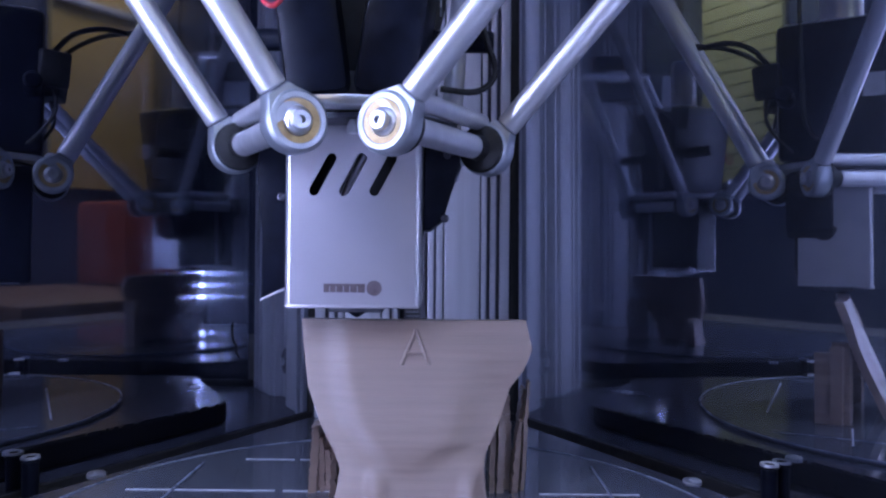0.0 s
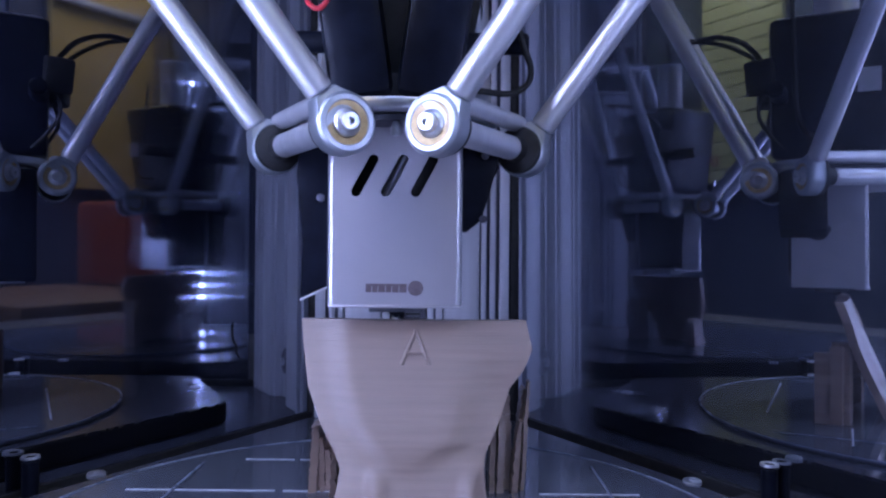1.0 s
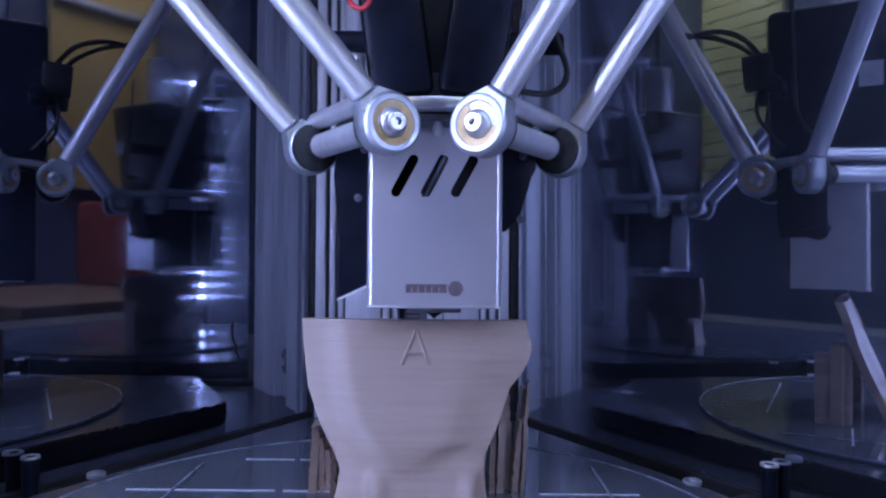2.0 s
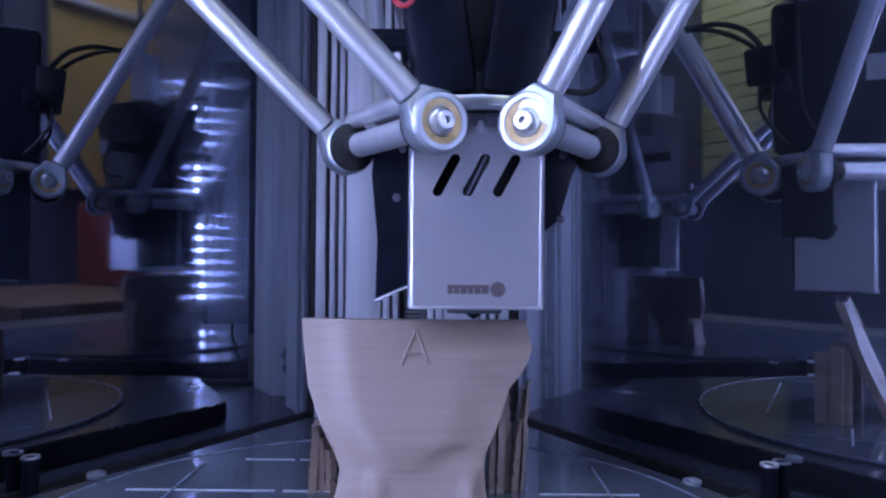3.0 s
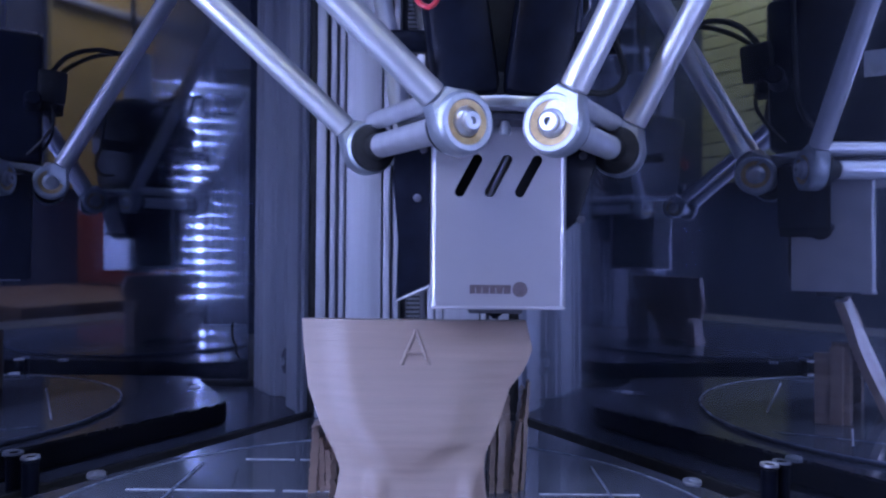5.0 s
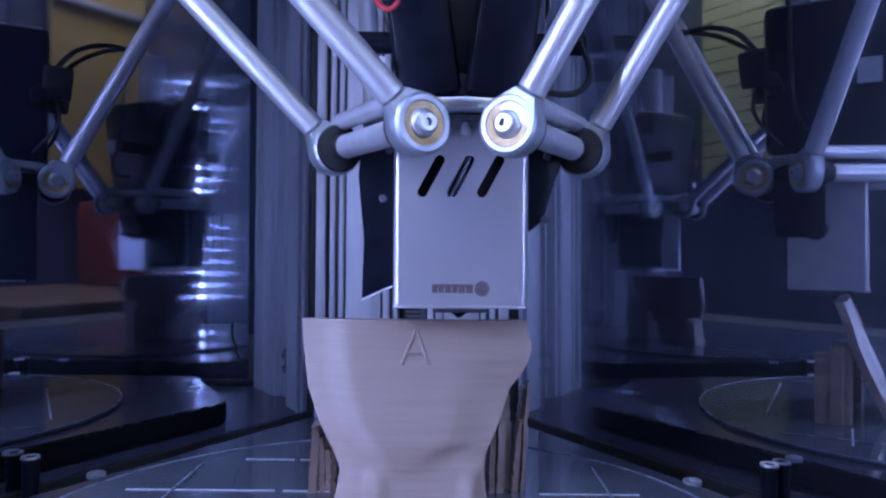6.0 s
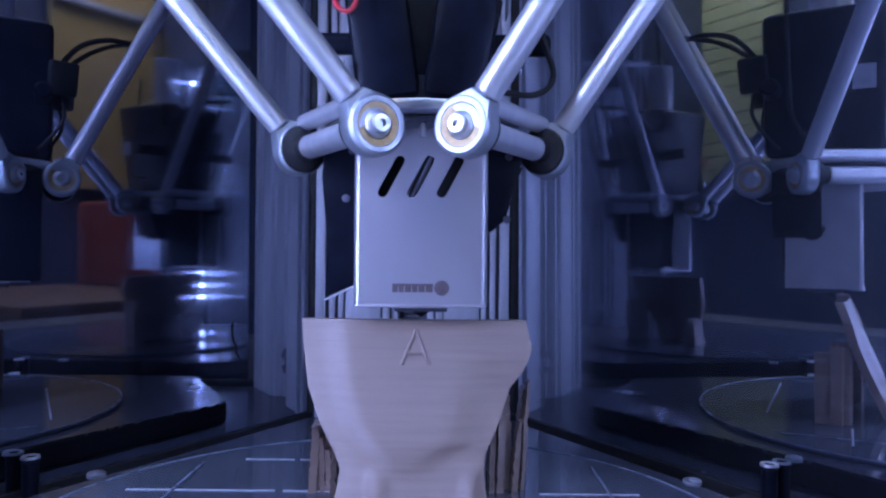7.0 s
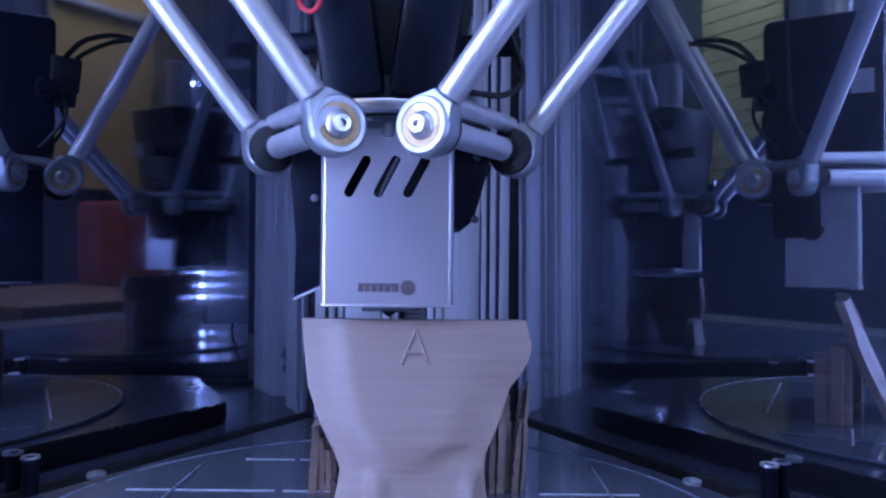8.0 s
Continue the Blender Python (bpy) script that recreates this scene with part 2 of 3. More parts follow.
# floor of the cell
fl = part("floor", prism(B(), [(0, 0.66), (-0.42, -0.06), (0.42, -0.06)], -0.02, 0.0), FLOOR, smooth=False)
tagged(fl, "dark grey glossy base of the printer's cell", "floor", kind="structure")
tp = part("ceiling", prism(B(), [(0, 0.70), (-0.40, 0.02), (0.40, 0.02)], TOP, TOP + 0.02), BLACK, smooth=False)
tagged(tp, "black roof plate of the printer's cell", "ceiling", kind="structure")


# ---- rear column ----
def column(name, m, label):
    """A wide aluminium column: two slotted profiles with a channel for the belt between them. Its face is y = 0, its depth runs to +y."""
    top = empty(name)
    for s in (-1, 1):
        def strip(x0, x1, y0, y1, mat, nm, bevel=0.0008):
            a, b = sorted((s * x0, s * x1))
            part(nm, box(B(), a, b, y0, y1, 0.0, TOP - 0.001, bevel), mat, top)
        # slot linings: aluminium with the recess's shade put into its colour
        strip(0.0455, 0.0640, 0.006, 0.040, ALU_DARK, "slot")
        strip(0.0590, 0.0655, 0.000, 0.006, ALU, "rib")
        strip(0.0525, 0.0565, 0.002, 0.006, ALU, "rib")
        strip(0.0465, 0.0500, 0.000, 0.006, ALU, "rib")
        strip(0.0215, 0.0455, 0.001, 0.040, ALU, "face_bar", 0.0012)
        strip(0.0160, 0.0205, 0.004, 0.040, ALU, "rib")
        strip(0.0100, 0.0145, 0.010, 0.040, ALU, "rib")
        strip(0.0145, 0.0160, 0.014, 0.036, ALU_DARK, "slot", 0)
        # black strip that stands in for the dark gap between column and panel
        strip(0.0658, 0.0732, 0.003, 0.012, RUBBER, "gasket")
    part("belt", box(B(), -0.0050, 0.0050, 0.0128, 0.0142, 0.02, TOP - 0.02), RUBBER, top, "black toothed drive belt", smooth=False)
    bm = B()
    for i in range(170):
        box(bm, -0.0048, 0.0048, 0.0118, 0.0129, 0.03 + 0.003 * i, 0.0316 + 0.003 * i)
    tagged(part("belt_tooth", bm, BELT_TOOTH, top, smooth=False), kind="stuff")
    part("pulley", turned(B(), [(0.0030, 0.0), (0.0095, 0.001), (0.0098, 0.002), (0.0078, 0.0028), (0.0078, 0.008), (0.0098, 0.0088), (0.0095, 0.010), (0.003, 0.011)], Matrix.Translation((0, 0.017, 0.030)) @ pose(0, 0, 0, 90, 0, 0), 32), ALU_DARK, top, "dark grey belt pulley")
    part("pulley_bolt", turned(B(), [(0.0034, 0), (0.0034, 0.0022), (0.0016, 0.0024), (0.0015, 0.001)], Matrix.Translation((0, 0.0062, 0.030)) @ pose(0, 0, 0, 90, 0, 0), 6), POLISHED, top)
    # back plate in the same shade-dark aluminium
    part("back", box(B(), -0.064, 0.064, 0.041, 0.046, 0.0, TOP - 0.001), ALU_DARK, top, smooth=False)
    top.matrix_world = m
    return tagged(top, label, "column")


column("rear_column", pose(0, 0.500, 0), "wide slotted aluminium column in the printer's rear corner")

def spin(v, a):
    c, s = math.cos(radians(a)), math.sin(radians(a))
    return Vector((c * v[0] - s * v[1], s * v[0] + c * v[1], v[2] if len(v) > 2 else 0))


# ---- bed ----
BED = 0.0142
PLATE_TOP = 0.0140


def bed():
    top = empty("print_bed")
    top.matrix_world = pose(0, 0.31, 0, 0, 0, -0.8)
    outline = []
    half = [(0.0545, 0.1415), (0.1750, -0.0672), (0.120, -0.118), (0.058, -0.145)]
    corners = [Vector((x, y, 0)) for x, y in half] + [Vector((-x - 0.003, y, 0)) for x, y in reversed(half)]
    for p0, p, p1 in zip(corners[-1:] + corners[:-1], corners, corners[1:] + corners[:1]):
        a, b_ = p + (p0 - p).normalized() * 0.012, p + (p1 - p).normalized() * 0.012
        for k in range(7):
            t = k / 6
            q = a * (1 - t) ** 2 + p * 2 * t * (1 - t) + b_ * t * t
            outline.append((q.x, q.y))
    part("base_plate", prism(B(), outline, 0.0012, PLATE_TOP, 0.0008), PLATE, top, "thick dark anodised plate with cut corners", smooth=False)
    part("plate_edge", prism(B(), [(x * 1.004, y * 1.004) for x, y in outline], 0.0016, PLATE_TOP - 0.0014), RUBBER, top, "black edge band")
    disc = Matrix.Translation((-0.003, -0.0500, 0))
    part("build_plate", turned(B(), [(0.1310, PLATE_TOP), (0.1320, PLATE_TOP + 0.0004), (0.1320, BED + 0.0012), (0.1313, BED + 0.0018)], disc, n=160), GLASSBED, top, "dark coated glass disc with white grid marks", smooth=False)
    # pale ring that holds the highlight along the disc's edge
    part("glass_rim", turned(B(), [(0.1306, BED + 0.0019), (0.1308, BED + 0.0022), (0.1316, BED + 0.0022), (0.1318, BED + 0.0015)], disc, n=160, closed=True), RIM_GLASS, top, "pale edge line of the glass, its highlight in the colour")
    zl = BED + 0.0019
    for y, x0, x1 in ((0.0372, -0.0730, -0.0500), (0.0372, -0.0475, 0.0350), (-0.0080, -0.1100, -0.0490), (-0.0080, -0.0455, -0.0100), (-0.0088, 0.0590, 0.0995)):
        part("grid_mark", box(B(), x0, x1, y - 0.0005, y + 0.0005, zl, zl + 0.0003), WHITE_LINE, top, smooth=False)
    for x in (-0.0905, 0.0875):
        part("grid_mark", box(B(), x - 0.0005, x + 0.0005, -0.040, 0.030, zl + 0.0004, zl + 0.0006), RIM_GLASS, top, smooth=False)
    for x, y in ((0.1647, 0.01975), (-0.1647, 0.01975)):
        s = 1 if x > 0 else -1
        foot = Matrix.Translation((x - s * 0.0060, y - 0.0035, 0)) @ Matrix.Rotation(radians(s * 30), 4, "Z")
        part("bolt_foot", box(B(), -0.0095, 0.0095, -0.014, 0.014, 0.0010, 0.0040, 0.0008, foot), RUBBER, top, "black rubber foot")
        part("bolt", turned(B(), [(0.0033, 0.0036), (0.0035, 0.0042), (0.0035, 0.0190), (0.0040, 0.0194), (0.0040, 0.0204), (0.0036, 0.0210), (0.0020, 0.0210), (0.0020, 0.0178)], Matrix.Translation((x, y, 0)), 24), BLACK, top, "tall dark socket-head bolt")
        # separate brighter ring around the bolt's head
        part("bolt_rim", turned(B(), [(0.0026, 0.0211), (0.0027, 0.0216), (0.0039, 0.0216), (0.0041, 0.0206), (0.0038, 0.0206)], Matrix.Translation((x, y, 0)), 24, closed=True), POLISHED, top, "bright ring on the bolt's rim")
    for x, y in ((0.003, 0.132), (0.1295, 0.0168), (-0.1345, 0.0184)):
        part("flat_screw", turned(B(), [(0.0040, PLATE_TOP - 0.001), (0.0040, PLATE_TOP + 0.0007), (0.0034, PLATE_TOP + 0.0011), (0.0014, PLATE_TOP + 0.0011), (0.0014, PLATE_TOP)], Matrix.Translation((x, y, 0)), 16), POLISHED, top, "flat steel screw")
    return tagged(top, "dark printer bed with cut corners and a round gridded build plate", "print bed")


bed()


hair = part("hair", tube(B(), [(0.2120, -0.0004, 0.0715), (0.2128, -0.0004, 0.0660), (0.2118, -0.0004, 0.0605), (0.2092, -0.0004, 0.0565), (0.2096, -0.0004, 0.0535), (0.2065, -0.0004, 0.0490)], 0.00035, 6), RUBBER)
hair.matrix_world = side_wall(-1)
tagged(hair, "short dark hair stuck to the glossy side panel", "hair")


# ---- the half-finished print ----
def lerp_rows(rows, z):
    rows = sorted(rows)
    for a, b in zip(rows, rows[1:]):
        if z <= b[0]:
            t = max(0.0, (z - a[0]) / (b[0] - a[0]))
            return [p + (q - p) * t for p, q in zip(a[1:], b[1:])]
    return list(rows[-1][1:])


def smooth(t):
    t = min(1.0, max(0.0, t))
    return t * t * (3 - 2 * t)


PRINT_TOP = 0.0862
EDGES = [  # height, left edge, right edge
    (0.0165, -0.0224, 0.0372), (0.0225, -0.0214, 0.0358), (0.0302, -0.0202, 0.0352), (0.036, -0.0228, 0.0361), (0.0458, -0.0288, 0.0409),
    (0.0599, -0.0348, 0.0462), (0.0663, -0.0361, 0.0517), (0.0748, -0.0378, 0.0557), (0.0866, -0.0393, 0.0533)]
FOLDS = [  # height, left and right fold of the raised shield, how far it stands out
    (0.0165, 0.0040, 0.0060, 0.0000), (0.0275, 0.0040, 0.0075, 0.0005), (0.0355, -0.0055, 0.0188, 0.0021), (0.0399, -0.0100, 0.0270, 0.0029),
    (0.0467, -0.0168, 0.0305, 0.0030), (0.0559, -0.0210, 0.0320, 0.0024), (0.0674, -0.0237, 0.0338, 0.0021), (0.0869, -0.0260, 0.0360, 0.0020)]


def front_y(x, z):
    xl, xr = lerp_rows(EDGES, z)
    fl_, fr_, out = lerp_rows(FOLDS, z)
    mid, half = (xl + xr) / 2, (xr - xl) / 2
    y = 0.2765 + 0.028 * (max(0.0, z - 0.0165) / 0.07) ** 0.9
    y += 0.0024 * abs((x - mid) / half) ** 3
    low = smooth((0.078 - z) / 0.022)
    y -= out * smooth((x - fl_ + 0.006) / 0.013) * (1 - low + low * smooth((fr_ + 0.007 - x) / 0.016))
    lower = smooth((0.034 - z) / 0.010)
    y -= 0.003 * lower * (smooth(1 - abs(x + 0.0055) / 0.006) + smooth(1 - abs(x - 0.030) / 0.006))
    return y


def half_printed_part():
    top = empty("printed_part")
    bm = B()
    nz, nx = 96, 60
    rings = []
    for j in range(nz + 1):
        z = BED + 0.0018 + (PRINT_TOP - BED - 0.0018) * j / nz
        xl, xr = lerp_rows(EDGES, z)
        wob = 0.00012 * noise.noise((0, 0, j * 1.7))
        ring = []
        for i in range(nx + 1):
            x = xl + (xr - xl) * (0.5 - 0.5 * math.cos(math.pi * i / nx))
            ring.append((x + wob, front_y(x, z) + 0.00015 * noise.noise((x * 40, 3, z * 500))))
        back = [(x, y + 0.0045 + 0.002 * math.sin(math.pi * i / nx)) for i, (x, y) in enumerate(ring)][1:-1][::-1]
        rings.append([bm.verts.new((x, y, z)) for x, y in ring + back])
    n = len(rings[0])
    for a, b in zip(rings, rings[1:]):
        for i in range(n):
            bm.faces.new((a[i], a[(i + 1) % n], b[(i + 1) % n], b[i]))
    bm.faces.new(rings[0][::-1])
    bm.faces.new(rings[-1])
    part("shell", bm, TAN, top)
    # raised letter A
    bm = B()
    for a, b in (((-0.0052, 0), (0.0004, 0.0135)), ((0.0058, 0), (0.0004, 0.0135)), ((-0.0028, 0.0046), (0.0034, 0.0046))):
        n = 10
        for k in range(n):
            x0, z0 = a[0] + (b[0] - a[0]) * k / n, a[1] + (b[1] - a[1]) * k / n
            x1, z1 = a[0] + (b[0] - a[0]) * (k + 1) / n, a[1] + (b[1] - a[1]) * (k + 1) / n
            X0, X1, Z0, Z1 = 0.0078 + x0, 0.0078 + x1, 0.0690 + z0, 0.0690 + z1
            rodlike(bm, (X0, front_y(X0, Z0) - 0.00025, Z0), (X1, front_y(X1, Z1) - 0.00025, Z1), 0.00080, 8, 0.0001)
    part("letter", bm, TAN, top, "raised capital letter A")
    return tagged(top, "half-printed tan plastic shell with a raised letter A", "printed part")


half_printed_part()


def support_tree(x0, x1, y0, y1, ztop, seed, label):
    """Thin printed support walls, folded like a fan."""
    rnd = random.Random(seed)
    top = empty("support_structure")
    n = 8
    for i in range(n):
        t = i / (n - 1)
        x, y = x0 + (x1 - x0) * t, y0 + (y1 - y0) * rnd.random()
        h = ztop * (0.72 + 0.28 * rnd.random()) if i else ztop
        lean = 0.004 * (rnd.random() - 0.3)
        bm = B()
        segs = 26
        rings = []
        w, d = 0.0008 + 0.0009 * rnd.random(), 0.003 + 0.004 * rnd.random()
        for k in range(segs + 1):
            z = BED + 0.0018 + (h - BED - 0.0018) * k / segs
            s = 1.0 - 0.45 * smooth((k / segs - 0.6) / 0.4)
            ox = lean * k / segs + 0.0009 * noise.noise((i * 3.1, k * 0.7, seed))
            rings.append([bm.verts.new((x + ox + a * w * s, y + b * d, z)) for a, b in ((-1, -1), (1, -0.8), (1.3, 0.2), (0.8, 1), (-0.8, 0.9), (-1.3, 0.1))])
        for a, b in zip(rings, rings[1:]):
            for q in range(6):
                bm.faces.new((a[q], a[(q + 1) % 6], b[(q + 1) % 6], b[q]))
        bm.faces.new(rings[0][::-1])
        bm.faces.new(rings[-1])
        part("support_fin", bm, TAN, top)
    return tagged(top, label, "support")


support_tree(0.0395, 0.0525, 0.303, 0.315, 0.0620, 3, "tan printed support fins leaning against the part")
support_tree(-0.0335, -0.0235, 0.299, 0.311, 0.0435, 5, "short tan printed support fins beside the part")

# ---- the print head ----
AXLE_Z = 0.1583
HEAD_ROWS = [
    (0.0, -0.0166, 0.3070),
    (0.5, -0.0089, 0.3090),
    (1.0, -0.0004, 0.3096),
    (1.5, 0.0073, 0.3097),
    (3.0, 0.0318, 0.3054),
    (3.5, 0.0391, 0.3037),
    (4.0, 0.0465, 0.3027),
    (4.2, 0.0494, 0.3027),
    (4.3, 0.0505, 0.3031),
    (4.4, 0.0500, 0.3037),
    (4.5, 0.0485, 0.3043),
    (6.0, 0.0258, 0.3097),
    (6.5, 0.0180, 0.3114),
    (7.0, 0.0099, 0.3123),
    (7.5, 0.0032, 0.3134),
    (8.0, -0.0037, 0.3132),
]


def cut_plate(outer, holes, thick, bevel=0.0):
    """A flat plate in x, y with real holes, from a filled curve."""
    cu = bpy.data.curves.new("outline", "CURVE")
    cu.dimensions, cu.fill_mode, cu.extrude, cu.bevel_depth, cu.bevel_resolution = "2D", "BOTH", thick / 2, bevel, 1
    for loop in (outer, *holes):
        sp = cu.splines.new("POLY")
        sp.points.add(len(loop) - 1)
        for p, (x, y) in zip(sp.points, loop):
            p.co = (x, y, 0, 1)
        sp.use_cyclic_u = True
    ob = bpy.data.objects.new("outline", cu)
    me = bpy.data.meshes.new_from_object(ob)
    bm = B()
    bm.from_mesh(me)
    bmesh.ops.remove_doubles(bm, verts=bm.verts, dist=1e-6)
    bpy.data.objects.remove(ob)
    bpy.data.meshes.remove(me)
    return bm


def rounded(x0, x1, y0, y1, r, n=5):
    pts = []
    for cx, cy, a0 in ((x1 - r, y1 - r, 0), (x0 + r, y1 - r, 90), (x0 + r, y0 + r, 180), (x1 - r, y0 + r, 270)):
        for k in range(n + 1):
            a = radians(a0 + 90 * k / n)
            pts.append((cx + r * math.cos(a), cy + r * math.sin(a)))
    return pts


def slot(cx, cy, length, width, tilt, n=8):
    pts = []
    for sgn in (1, -1):
        for k in range(n + 1):
            a = radians(-90 + 180 * k / n) + (0 if sgn > 0 else math.pi)
            p = Vector((sgn * (length - width) / 2 + width / 2 * math.cos(a), width / 2 * math.sin(a)))
            c, s = math.cos(radians(tilt)), math.sin(radians(tilt))
            pts.append((cx + c * p.x - s * p.y, cy + s * p.x + c * p.y))
    return pts


TIP_R = Vector((0.0127, -0.0598, 0))     # outer tip of the axle bolt at the front
U = Vector((0.5, 0.866, 0))              # along that axle
JOINT_A = TIP_R + U * 0.0075             # centre of the front rod end
JOINT_B = Vector((0.0581, 0.0189, 0)) - U * 0.0075
RODS = []


def print_head():
    top = empty("extruder")
    # steel cover: front plate with three slanted slots, folded sides, bottom lip
    front = cut_plate(rounded(-0.02435, 0.02435, -0.0655, 0.006, 0.0006), [slot(-0.0120 + 0.0118 * k, -0.0140, 0.0185, 0.0040, 62) for k in range(3)], 0.0010)
    bmesh.ops.transform(front, matrix=pose(0, -0.0170, 0, 90, 0, 0), verts=front.verts)
    cover = part("cover_plate", front, STEEL_BOX, top, "brushed steel cover with three slanted slots")
    for s in (-1, 1):
        bm = B()
        arc = [(-0.0151 - 0.0024 * math.cos(radians(15 * k)), 0.0244 + 0.0024 * math.sin(radians(15 * k))) for k in range(7)]
        prof = arc + [(0.0240, 0.0268), (0.0240, 0.0259), (-0.0151, 0.0259)] + [(-0.0151 - 0.0015 * math.cos(radians(30 * k)), 0.0244 + 0.0015 * math.sin(radians(30 * k))) for k in (2, 1, 0)]
        prism(bm, [(s * x, y) for y, x in prof], -0.0655, 0.006)
        part("cover_side", bm, COVER_EDGE, top)
    part("bottom_lip", box(B(), -0.0262, 0.0262, -0.0182, -0.010, -0.0664, -0.0652, 0.0004), STEEL_BOX, top)
    # fills the cover behind its slots, near-black for the shade in there
    part("inner_block", box(B(), -0.0235, 0.0235, -0.0085, 0.022, -0.062, 0.004, 0.001), INNER_SHADE, top)
    bm = rodlike(B(), (-0.0040, -0.0125, -0.0225), (0.0045, -0.0125, -0.004), 0.0016, 12, 0.0002)
    part("spring", bm, POLISHED, top, "small bright spring seen through the middle slot")
    # maker's mark as plain bars
    bm = B()
    x = -0.0112
    for wbar in (0.0022, 0.0022, 0.0026, 0.0022, 0.0026, 0.0028):
        box(bm, x, x + wbar, -0.01782, -0.0174, -0.0602, -0.0570)
        x += wbar + 0.0003
    box(bm, -0.0112, 0.005, -0.01778, -0.0174, -0.0578, -0.0568)
    part("mark_bar", bm, INK, top, smooth=False)
    part("mark_disc", turned(B(), [(0.0030, 0), (0.0030, 0.0004)], Matrix.Translation((0.0085, -0.0174, -0.0585)) @ pose(0, 0, 0, 90, 0, 0), 24), INK, top)
    # nozzle
    part("nozzle", turned(B(), [(0.0065, -0.0600), (0.0065, -0.0670), (0.0050, -0.0684), (0.0010, -0.0712), (0.0006, -0.0715)], n=24), BLACK, top, "dark conical nozzle")
    part("heater_block", box(B(), -0.011, 0.011, -0.006, 0.012, -0.0690, -0.0640, 0.0006), ALU_DARK, top)
    # black cheeks behind the cover
    duct = [(-0.0272, 0.004), (-0.0420, 0.004), (-0.0430, -0.012), (-0.0405, -0.038), (-0.0412, -0.0640), (-0.0272, -0.0575)]
    bm = prism(B(), duct, 0, 0.026, 0.0012)
    bmesh.ops.transform(bm, matrix=pose(0, 0.030, 0, 90, 0, 0), verts=bm.verts)
    part("left_duct", bm, BLACK, top, "black plastic cooling duct")
    bm = tube(B(), [(-0.0412, 0.004, -0.0650), (-0.036, 0.004, -0.0625), (-0.0272, 0.004, -0.0585)], 0.0005, 8)
    part("duct_lip", bm, ALU, top)
    duct = [(0.0272, 0.004), (0.0420, 0.004), (0.0430, -0.008), (0.0385, -0.016), (0.0360, -0.030), (0.0300, -0.0350), (0.0272, -0.0350)]
    bm = prism(B(), duct, 0, 0.026, 0.0012)
    bmesh.ops.transform(bm, matrix=pose(0, 0.030, 0, 90, 0, 0), verts=bm.verts)
    part("right_duct", bm, BLACK, top, "black plastic cooling duct")
    for x, y, z in ((-0.0325, 0.0036, -0.0215), (0.0362, 0.0036, -0.030), (-0.0300, 0.0036, -0.001), (0.037, 0.0036, -0.003)):
        part("screw", turned(B(), [(0.0017, 0), (0.0017, 0.0012), (0.0011, 0.0016), (0.0008, 0.0016), (0.0008, 0.0008)], Matrix.Translation((x, y, z)) @ pose(0, 0, 0, 90, 0, 0), 14), ALU_DARK, top)
    for s in (-1, 1):
        part("screw", turned(B(), [(0.0030, 0), (0.0030, 0.002), (0.0022, 0.0026), (0.0014, 0.0026), (0.0014, 0.0012)], Matrix.Translation((s * 0.0269, 0.0093, -0.031)) @ pose(0, 0, 0, 0, 90 * s, 0), 18), POLISHED, top)
        part("screw_plate", turned(B(), [(0.0062, 0), (0.0062, 0.0006)], Matrix.Translation((s * 0.0268, 0.0093, -0.0305)) @ pose(0, 0, 0, 0, 90 * s, 0), 18), BLACK, top)
    # effector plate
    outline = []
    for k in range(3):
        for v in (Vector((-0.020, -0.036, 0)), Vector((-0.012, -0.0405, 0)), Vector((0, -0.0418, 0)), Vector((0.012, -0.0405, 0)), Vector((0.020, -0.036, 0))):
            w = spin(v, 120 * k)
            outline.append((w.x, w.y))
    part("effector_plate", prism(B(), outline, 0.0085, 0.0125, 0.0006), POLISHED, top, "polished three-armed steel effector plate")
    part("plate_ring", turned(B(), [(0.030, 0.0052), (0.0315, 0.0058), (0.0315, 0.0078), (0.030, 0.0085)], n=48), ALU_DARK, top)
    part("screw", turned(B(), [(0.0018, 0.0), (0.0022, 0.001), (0.0022, 0.0026), (0.0012, 0.0052)], Matrix.Translation((0.001, -0.0300, 0)), 14), POLISHED, top)
    # black body above the plate
    part("collar", turned(B(), [(0.020, 0.0126), (0.022, 0.014), (0.022, 0.022), (0.020, 0.026)], n=40), BLACK_MATT, top)
    for s in (-1, 1):
        bm = box(B(), -0.0122, 0.0122, -0.030, 0.036, 0.0, 0.086, 0.004)
        bmesh.ops.transform(bm, matrix=pose(s * 0.0124, 0.0, 0.0150, 0, 8.0 * s, 0), verts=bm.verts)
        part("fan_body", bm, BLACK, top, "black plastic extruder housing")
    # fills the gap between the housings, its shade put into the colour
    part("core", box(B(), -0.012, 0.012, -0.018, 0.026, 0.02, 0.099, 0.003), INNER_SHADE, top)
    part("motor_cap", turned(B(), [(0.0120, 0.102), (0.0128, 0.103), (0.0128, 0.150), (0.0115, 0.1515)], n=32), POLISHED, top, "grey metal motor cap")
    part("top_plate", box(B(), -0.024, 0.024, -0.026, 0.032, 0.0995, 0.102, 0.0006), ALU, top)
    part("side_label", box(B(), 0.0335, 0.0340, -0.024, -0.012, 0.050, 0.064), WHITE_LINE, top, "small white label", smooth=False)
    part("filament_tube", tube(B(), [(0, 0, 0.150), (0.004, 0.0, 0.22), (-0.01, 0.03, 0.33), (-0.03, 0.05, 0.43)], 0.003), BLACK_MATT, top)
